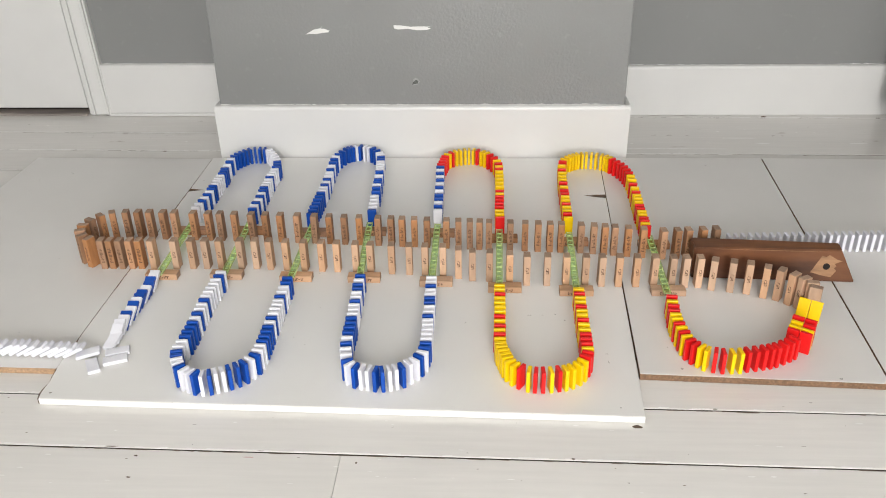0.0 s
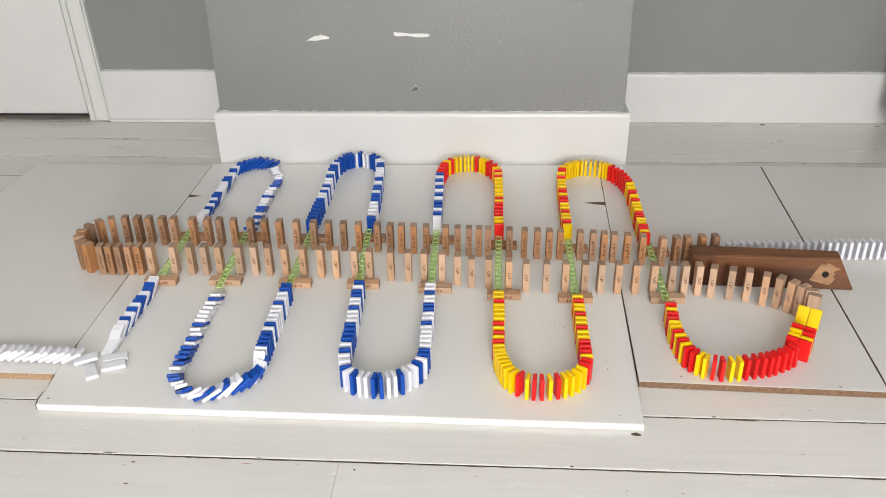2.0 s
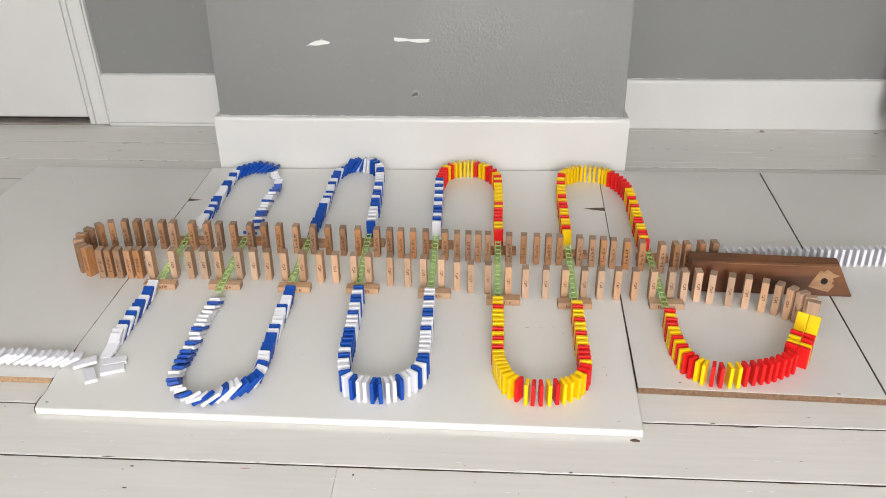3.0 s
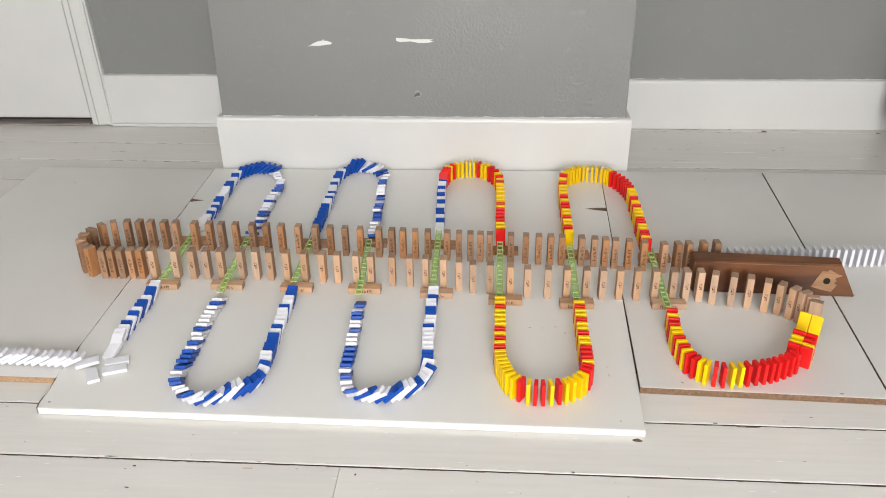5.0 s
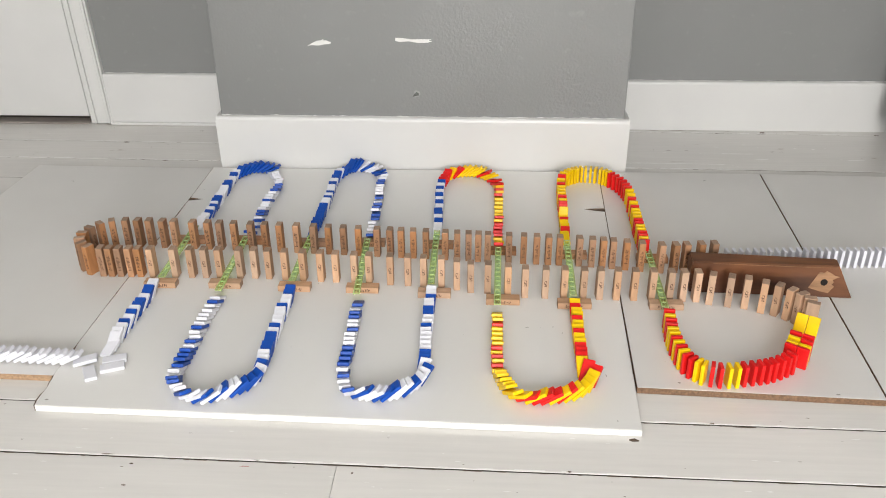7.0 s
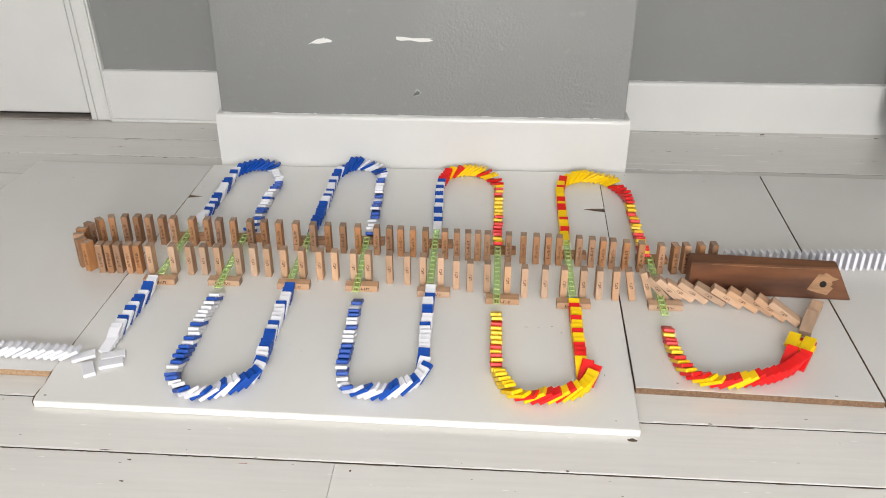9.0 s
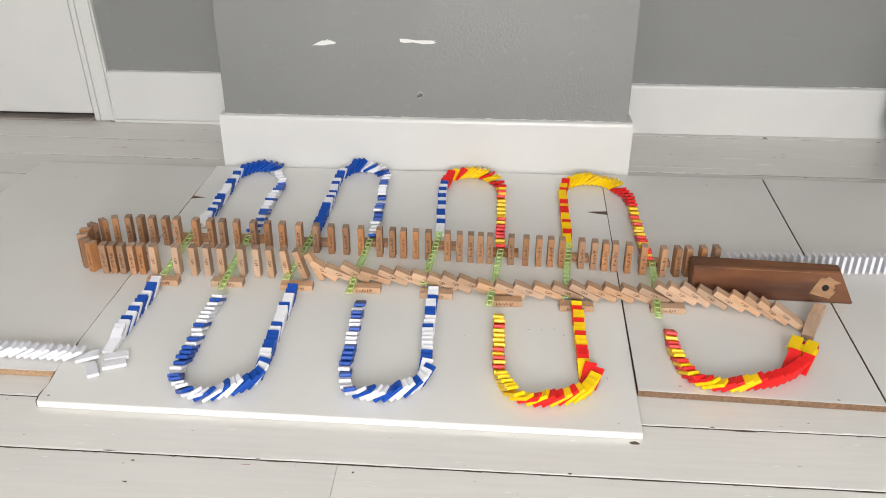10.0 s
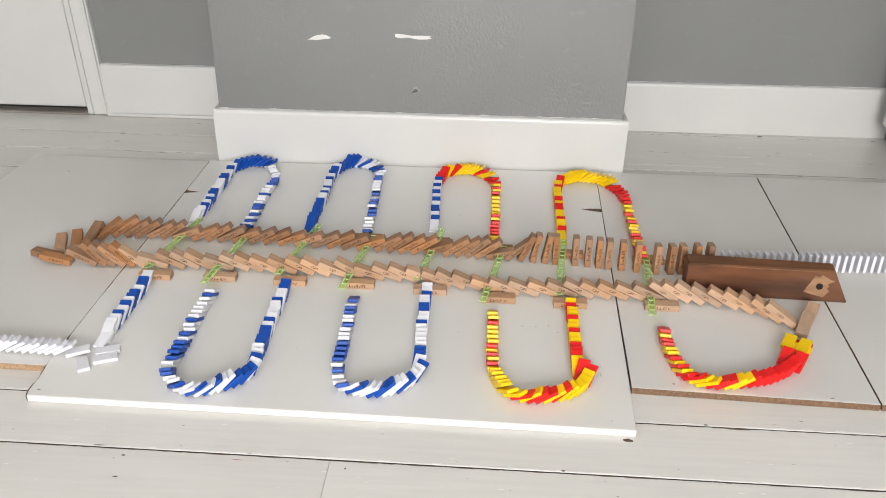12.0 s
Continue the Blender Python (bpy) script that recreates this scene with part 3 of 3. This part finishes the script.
chain([(0, 0.371, -0.916), (2, 0.371, -0.953), (7, 0.37, -1.048), (9, 0.369, -1.085), (13, 0.37, -1.152), (18, 0.388, -1.216), (20, 0.411, -1.238), (21, 0.426, -1.245), (23, 0.453, -1.248), (25, 0.485, -1.243), (27, 0.511, -1.234), (29, 0.536, -1.211), (31, 0.55, -1.182), (32, 0.551, -1.168), (35, 0.551, -1.115), (38, 0.552, -1.059), (41, 0.554, -1.003), (45, 0.555, -0.93)],
      "YYRYYYYRYRYRYYYYYYYYRYRRYRYYYYRRYRRRYYRYYRYYRY", 5.78, 6.44, pushed={27: (0.003, -0.001), 28: (0.006, -0.001), 29: (0.01, 0.0), 30: (0.014, 0.002)})
chain([(0, 0.564, -0.554), (1, 0.564, -0.528), (4, 0.566, -0.464), (9, 0.568, -0.348), (10, 0.569, -0.318), (14, 0.573, -0.22), (16, 0.58, -0.155), (18, 0.6, -0.12), (22, 0.647, -0.092), (26, 0.709, -0.103), (29, 0.739, -0.135), (32, 0.766, -0.195), (35, 0.776, -0.266), (37, 0.775, -0.325), (39, 0.774, -0.383), (41, 0.772, -0.428), (43, 0.77, -0.472), (47, 0.768, -0.552), (50, 0.766, -0.604)],
      "YRYYRYYRRYRYYYRYRYYYYYYYYYYYYRRRRRRYYRYRYYYRRYYRRYR", 6.77, 7.8)
chain([(0, 0.764, -0.958), (1, 0.762, -0.979), (3, 0.759, -1.017), (5, 0.758, -1.051), (8, 0.762, -1.103), (10, 0.77, -1.134), (11, 0.778, -1.147), (13, 0.798, -1.167), (15, 0.829, -1.175), (17, 0.863, -1.173), (18, 0.879, -1.169), (20, 0.913, -1.161), (22, 0.943, -1.151), (24, 0.974, -1.134), (25, 0.988, -1.124)],
      "RYRRYYRYRYRRYYRRYYRRRRRRRR", 7.95, 8.32)
# pairs side by side at the end of the last curve
PAIRS = [(1.007, -1.098, 55, "RR", 60, -0.004, -0.008), (1.014, -1.086, 56, "YY", 72, 0.008, 0.012), (1.024, -1.068, 57, "YR", 80, 0.002, 0.002), (1.034, -1.048, 57, "RR", 84, 0, 0), (1.066, -0.984, 58, "YY", 84, -0.038, -0.07)]
for k, (x, y, h, two, lean, dx, dy) in enumerate(PAIRS):
    for side, c in zip((1, -1), two):
        a = radians(h + 90)
        tilt = 20 if k == 4 else 0  # the last pair already leans on the first wooden block
        ob = domino(c, x + side * 0.0131 * math.cos(a), y + side * 0.0131 * math.sin(a), h, tilt)
        TOPPLES.append((ob, 8.3 + 0.02 * k, lean - tilt, 0.2, side * 2.0, (dx, dy)) if k < 4 else (ob, 8.3 + 0.02 * k, lean - tilt, 0.24, side * 2.0, (dx + side * 0.002 * math.cos(a), dy + side * 0.002 * math.sin(a), 0.013)))

# ---- wooden blocks ----
JT, JW, JH = 0.0163, 0.0272, 0.0815
BLOCK = tile_mesh("wooden_block", JT, JW, JH, 0.0012, PALE_WOOD)
TAN_BLOCK = tile_mesh("wooden_block", JT, JW, JH, 0.0012, TAN_WOOD)
for data in (BLOCK, TAN_BLOCK):
    data.materials.append(END_GRAIN)
    for face in data.polygons:
        face.material_index = 1 if abs(face.normal.z) > 0.9 else 0


def stamp_marks(rows):
    """Burnt-in marks as plain bars: x0, x1, z0 and z1 of each."""
    bm = bmesh.new()
    for x0, x1, z0, z1 in rows:
        box(x0, x1, -0.0002, 0.0002, z0, z1, bm=bm)
    return mesh_of("stamp", bm, STAMP)


def long_marks(seed, line):
    """A run of bars as long as the burnt-in word, of uneven length and gap."""
    rng = random.Random(seed)
    rows, z = [], 0.0195
    while z < 0.06:
        low = -0.0122 + rng.choice((0.0, 0.0, 0.0012, 0.003))
        high = -0.0044 - rng.choice((0.0, 0.0, 0.0012, 0.0028))
        rows.append((low, high, z, z + line))
        if rng.random() < 0.6:
            edge = rng.choice((low, high - line))
            rows.append((edge, edge + line, z + line, z + line + 0.0022))
        z += line + rng.choice((0.0018, 0.0022, 0.0026))
    return stamp_marks(rows)


LONG_STAMPS = [long_marks(1, 0.002), long_marks(2, 0.0014), long_marks(3, 0.0017)]
SHORT_STAMP = stamp_marks([(-0.0122, -0.0054, 0.0345, 0.0357), (-0.0115, -0.0102, 0.0357, 0.0405), (-0.0085, -0.0072, 0.037, 0.043), (-0.0118, -0.006, 0.0418, 0.0429), (-0.0062, -0.005, 0.0395, 0.047), (-0.0112, -0.0101, 0.0445, 0.05), (-0.0105, -0.0058, 0.0492, 0.0503)])


def wooden_block(m, stamp, side, tan):
    ob = new("wooden_block", TAN_BLOCK if tan else BLOCK)
    ob.matrix_world = m
    tagged(ob, "tan beech toy block with burnt-in word in toppling row" if tan else "pale beech toy block with small burnt mark in toppling row", "toy block", "wooden blocks in the row")
    s = new("stamp", stamp)
    s.parent = ob
    s.matrix_local = spot(0, side * JW / 2, 0)
    tagged(s, "dark burnt-in mark")
    return ob


# front row from the doubled dominoes towards the door side, round the bend and back
FRONT_X = [0.966, 0.929, 0.887, 0.855, 0.822, 0.791, 0.748, 0.705, 0.663, 0.621, 0.582, 0.535, 0.489, 0.439, 0.397, 0.348, 0.305, 0.270, 0.231, 0.186, 0.146, 0.101, 0.047, 0.009, -0.039, -0.078, -0.124, -0.171, -0.214, -0.251, -0.290, -0.343, -0.380, -0.416, -0.460, -0.519, -0.551, -0.575, -0.602, -0.626, -0.649]
BACK_X = [-0.615, -0.583, -0.545, -0.513, -0.460, -0.418, -0.385, -0.345, -0.298, -0.259, -0.218, -0.171, -0.124, -0.083, -0.042, -0.001, 0.050, 0.085, 0.115, 0.148, 0.182, 0.234, 0.266, 0.296, 0.322, 0.347, 0.403, 0.442, 0.476, 0.507, 0.536, 0.587, 0.620, 0.648, 0.673, 0.707, 0.745, 0.794, 0.830, 0.858, 0.896, 0.930]
FRONT_Y = ((-0.6, -0.25, -0.15, -0.07, 0.14, 0.23, 0.305, 0.36, 0.44, 0.86, 0.89, 0.965), (-0.758, -0.754, -0.761, -0.764, -0.777, -0.781, -0.805, -0.808, -0.825, -0.829, -0.842, -0.857))
BACK_Y = ((-0.6, -0.2, 0.12, 0.3, 0.59, 0.68, 0.8, 0.95), (-0.591, -0.607, -0.627, -0.64, -0.657, -0.669, -0.688, -0.672))
row = [(1.081, -0.966, 60), (1.081, -0.944, 82), (1.07, -0.925, 112), (1.053, -0.907, 132), (1.03, -0.887, 146), (1.001, -0.875, 158)]
row += [(x, float(np.interp(x, *FRONT_Y)), 180 if x < 0.87 else 163) for x in FRONT_X]
for k in range(1, 8):
    a = radians(270 - 22.5 * k)
    row.append((-0.655 + 0.077 * math.cos(a), -0.675 + 0.083 * math.sin(a), 180 - 22.5 * k))
row += [(-0.649, -0.592, 6)] + [(x, float(np.interp(x, *BACK_Y)), 0 if x < 0.75 else 5) for x in BACK_X]

# times at which the wave reaches each stretch of the row
TURN = 6 + len(FRONT_X)
WAVE = [(0, 8.38), (6, 8.55), (12, 8.84), (17.5, 9.09), (24, 9.4), (33, 9.92), (TURN - 1, 10.42), (TURN + 7, 10.64), (TURN + 8 + 14, 11.26), (TURN + 8 + 34, 12.1), (TURN + 8 + 42, 12.4)]
# the blocks of the bend are pushed outwards as they fall
# shift in the plan, turn and final lean
THROWN = {0: (-0.012, -0.018, 0, 78), 1: (0.02, 0.016, -20, 84), 2: (0.006, -0.01, 42, 60), 3: (0.0, -0.008, 24, 62), 4: (0.0, -0.005, 10, 63), 5: (0, 0, 0, 64),
          TURN: (-0.03, -0.01, 20, 80), TURN + 1: (-0.046, -0.01, 33, 85), TURN + 2: (-0.052, -0.002, 0, 85), TURN + 3: (-0.015, -0.012, 20, 84), TURN + 4: (-0.004, -0.02, 16, 70), TURN + 5: (-0.006, -0.008, -10, 62)}
for i, (x, y, h) in enumerate(row):
    rng = random.Random(i)
    h += rng.uniform(-3, 3)
    a = radians(h)
    m = spot(x + JT / 2 * math.cos(a), y + JT / 2 * math.sin(a), ZB + 0.0003, 0, 0, h)
    tan = i > TURN - 6
    ob = wooden_block(m, LONG_STAMPS[i * i % 3] if tan else SHORT_STAMP, -1 if i >= TURN + 4 else 1, tan)
    t = float(np.interp(i, [w[0] for w in WAVE], [w[1] for w in WAVE]))
    if i < len(row) - 1 and t < 12:
        gap = math.hypot(row[i + 1][0] - x, row[i + 1][1] - y)
        lean = math.degrees(math.acos(min(0.9, JT / gap))) - 2
        dx, dy, yaw, lean = THROWN.get(i, (0, 0, rng.uniform(-4, 4), lean))
        TOPPLES.append((ob, t, lean, 0.3, yaw, (dx, dy)))

# ---- ladders and their rests ----
# x and y of the front end, x and y of the back end, the time it is pushed, and when each row falls across it
LADDERS = [(-0.483, -0.832, -0.488, -0.536, 0.05, 10.2, 10.98), (-0.318, -0.83, -0.325, -0.534, 1.25, 10.02, 11.16), (-0.146, -0.838, -0.144, -0.542, 2.28, 9.8, 11.38), (0.026, -0.833, 0.015, -0.535, 3.58, 9.62, 11.55),
           (0.206, -0.84, 0.205, -0.542, 4.55, 9.45, 11.7), (0.371, -0.87, 0.376, -0.572, 5.75, 9.3, 11.86), (0.556, -0.885, 0.564, -0.588, 6.62, 9.15, 0), (0.769, -0.9, 0.776, -0.602, 7.85, 8.95, 0)]
SLIDES = []
LONG = 0.298


def ladder_parts():
    ob = new("toy_ladder")
    for x in (-0.0072, 0.0072):
        part("rail", box(x - 0.0014, x + 0.0014, -LONG / 2, LONG / 2, 0, 0.005, 0.0006), GREEN, ob)
    # added web between the rails, tinted like the green light on the board
    part("haze_web", box(-0.0057, 0.0057, -LONG / 2 + 0.004, LONG / 2 - 0.004, 0.0002, 0.0007), HAZE_FILM, ob, "added pale green web for the tinted light below the ladder")
    rung = mesh_of("rung", box(-0.0057, 0.0057, -0.0016, 0.0016, 0.001, 0.0038, 0.0005), GREEN)
    for k in range(14):
        r = new("rung", rung)
        r.parent = ob
        r.location = (0, (-LONG / 2 + 0.0015 + k * (LONG - 0.003) / 13) * U, 0)
    return tagged(ob, "clear green plastic toy ladder bridging two wooden rows", "toy ladder", "ladders between the rows")


REST_X = [-0.481, -0.316, -0.137, 0.035, 0.216, 0.385, 0.557, 0.777]
REST_Y = [-0.811, -0.808, -0.816, -0.817, -0.834, -0.86, -0.872, -0.868]
first = ladder_parts()
for k, (x0, y0, x1, y1, when, tf, tb) in enumerate(LADDERS):
    h = math.degrees(math.atan2(y1 - y0, x1 - x0)) - 90
    m = spot((x0 + x1) / 2, (y0 + y1) / 2, ZB + JT + 0.001, 0, 0, h)
    if k:
        ob = copy_thing(first, m)
    else:
        ob = first
        ob.matrix_world = m
    SLIDES.append((ob, m, when, 1 if k % 2 == 0 else -1, tf, tb))
    for x, y, mesh in ((REST_X[k], REST_Y[k], BLOCK), (x1 + 0.008, y1 - 0.03, TAN_BLOCK)):
        rest = new("wooden_block", mesh)
        rest.matrix_world = spot(x - JH / 2, y, ZB + 0.0003, 0, 0, 0) @ pose(0, 0, 0, 0, 90, 0)
        tagged(rest, "beech toy block lying flat under a green ladder", "toy block", "wooden blocks under the ladders")
        s = new("stamp", LONG_STAMPS[k % 3])
        s.parent = rest
        s.matrix_local = spot(0, -JW / 2, 0)
        tagged(s, "dark burnt-in mark")

# ---- stained timber ----
timber = tagged(new("timber_offcut"), "brown stained timber offcut with a splintered lock hole", "timber")


def beam():
    """A short beam with one end sawn at a slant."""
    bm = bmesh.new()
    foot = [bm.verts.new(Vector(p) * U) for p in ((0.848, -0.791, ZB + 0.0004), (1.24, -0.809, ZB + 0.0004), (1.243, -0.768, ZB + 0.0004), (0.851, -0.738, ZB + 0.0004))]
    top = [bm.verts.new(Vector(p) * U) for p in ((0.849, -0.784, 0.099), (1.199, -0.795, 0.099), (1.205, -0.757, 0.099), (0.851, -0.731, 0.099))]
    bm.faces.new(top)
    bm.faces.new(foot[::-1])
    for k in range(4):
        bm.faces.new((foot[k], foot[(k + 1) % 4], top[(k + 1) % 4], top[k]))
    bmesh.ops.bevel(bm, geom=list(bm.edges), offset=0.002, segments=2, affect="EDGES")
    return bm


part("beam", beam(), DARK_WOOD, timber)


def on_face(points, proud):
    """A thin shape on the beam's front face, which leans back a little; points are x and z."""
    bm = bmesh.new()
    bm.faces.new([bm.verts.new(Vector((x, -0.791 - (x - 0.848) * 0.044 + (z - ZB) * 0.11 - proud, z)) * U) for x, z in points])
    return bm


part("splintered_patch", on_face([(1.132, 0.041), (1.16, 0.033), (1.181, 0.029), (1.187, 0.038), (1.193, 0.047), (1.186, 0.052), (1.191, 0.058), (1.186, 0.064), (1.204, 0.072), (1.19, 0.076), (1.18, 0.082), (1.171, 0.087), (1.165, 0.082), (1.154, 0.084), (1.144, 0.065)], 0.0012), RAW_WOOD, timber, "pale splintered wood")
part("lock_hole", on_face([(1.1675 + 0.0085 * math.cos(k * math.tau / 18), 0.057 + 0.0085 * math.sin(k * math.tau / 18)) for k in range(18)], 0.0018), BLACK, timber, "dark round hole")
part("scratch", on_face([(0.87, 0.0955), (1.0, 0.0942), (1.1, 0.0945), (1.19, 0.0952), (1.1, 0.0955), (1.0, 0.0957)], 0.0014), RAW_WOOD, timber, "worn pale edge line")

# ---- white dominoes beyond the course ----
for k in range(32):
    domino("W", 0.97 + 0.0187 * k, -0.656 + 0.0009 * k, 180, 0, ZB, "white plastic domino standing in a straight line")
rng = random.Random(12)
for k in range(16):
    domino("W", -0.583 - 0.0177 * k, -1.151 + 0.0008 * k + rng.uniform(-0.001, 0.001), rng.uniform(-3, 5), 63 + rng.uniform(-2, 2), ZB, "white plastic domino fallen against its neighbour")
FALLEN = "white plastic domino lying flat on the white board"
domino("W", -0.556, -1.16, 20, 83, ZB + 0.0005, FALLEN)
domino("W", -0.516, -1.168, -60, 89.4, ZB, FALLEN)
domino("W", -0.496, -1.149, 19, 89.4, ZB, FALLEN)
domino("W", -0.489, -1.18, 22, 89.4, ZB, FALLEN)
domino("W", -0.495, -1.133, 82, 76, ZB, "white plastic domino fallen under the start of the chain")


# ---- what moves ----
def motions():
    for ob, t, lean, span, yaw, (dx, dy, *up) in TOPPLES:
        m = ob.matrix_world.copy()
        rows = [(0.0, m)]
        for u, f in ((0, 0), (0.3, 0.1), (0.6, 0.42), (0.85, 0.85), (1, 1)):
            if t + u * span <= 12:
                rows.append((t + u * span, spot(dx * f, dy * f, sum(up) * f) @ m @ pose(0, 0, 0, 0, 0, yaw * f) @ pose(0, 0, 0, 0, lean * f, 0)))
        if t + span < 11.95:
            rows.append((12.0, rows[-1][1]))
        walk(ob, rows)
    for ob, m, t, way, tf, tb in SLIDES:
        slid = spot(0, 0.032 * way, 0) @ m
        once = spot(-0.012, 0, 0) @ slid @ pose(0, 0, 0, 0, 0, -5)
        twice = spot(0.012, 0, 0) @ once @ pose(0, 0, 0, 0, 0, -5)
        rows = [(0.0, m), (t, m), (t + 0.12, slid), (tf, slid), (tf + 0.25, once)]
        if tb:
            rows += [(tb, once), (min(tb + 0.25, 11.97), twice)]
        rows.append((12.0, rows[-1][1]))
        walk(ob, rows)


motions()
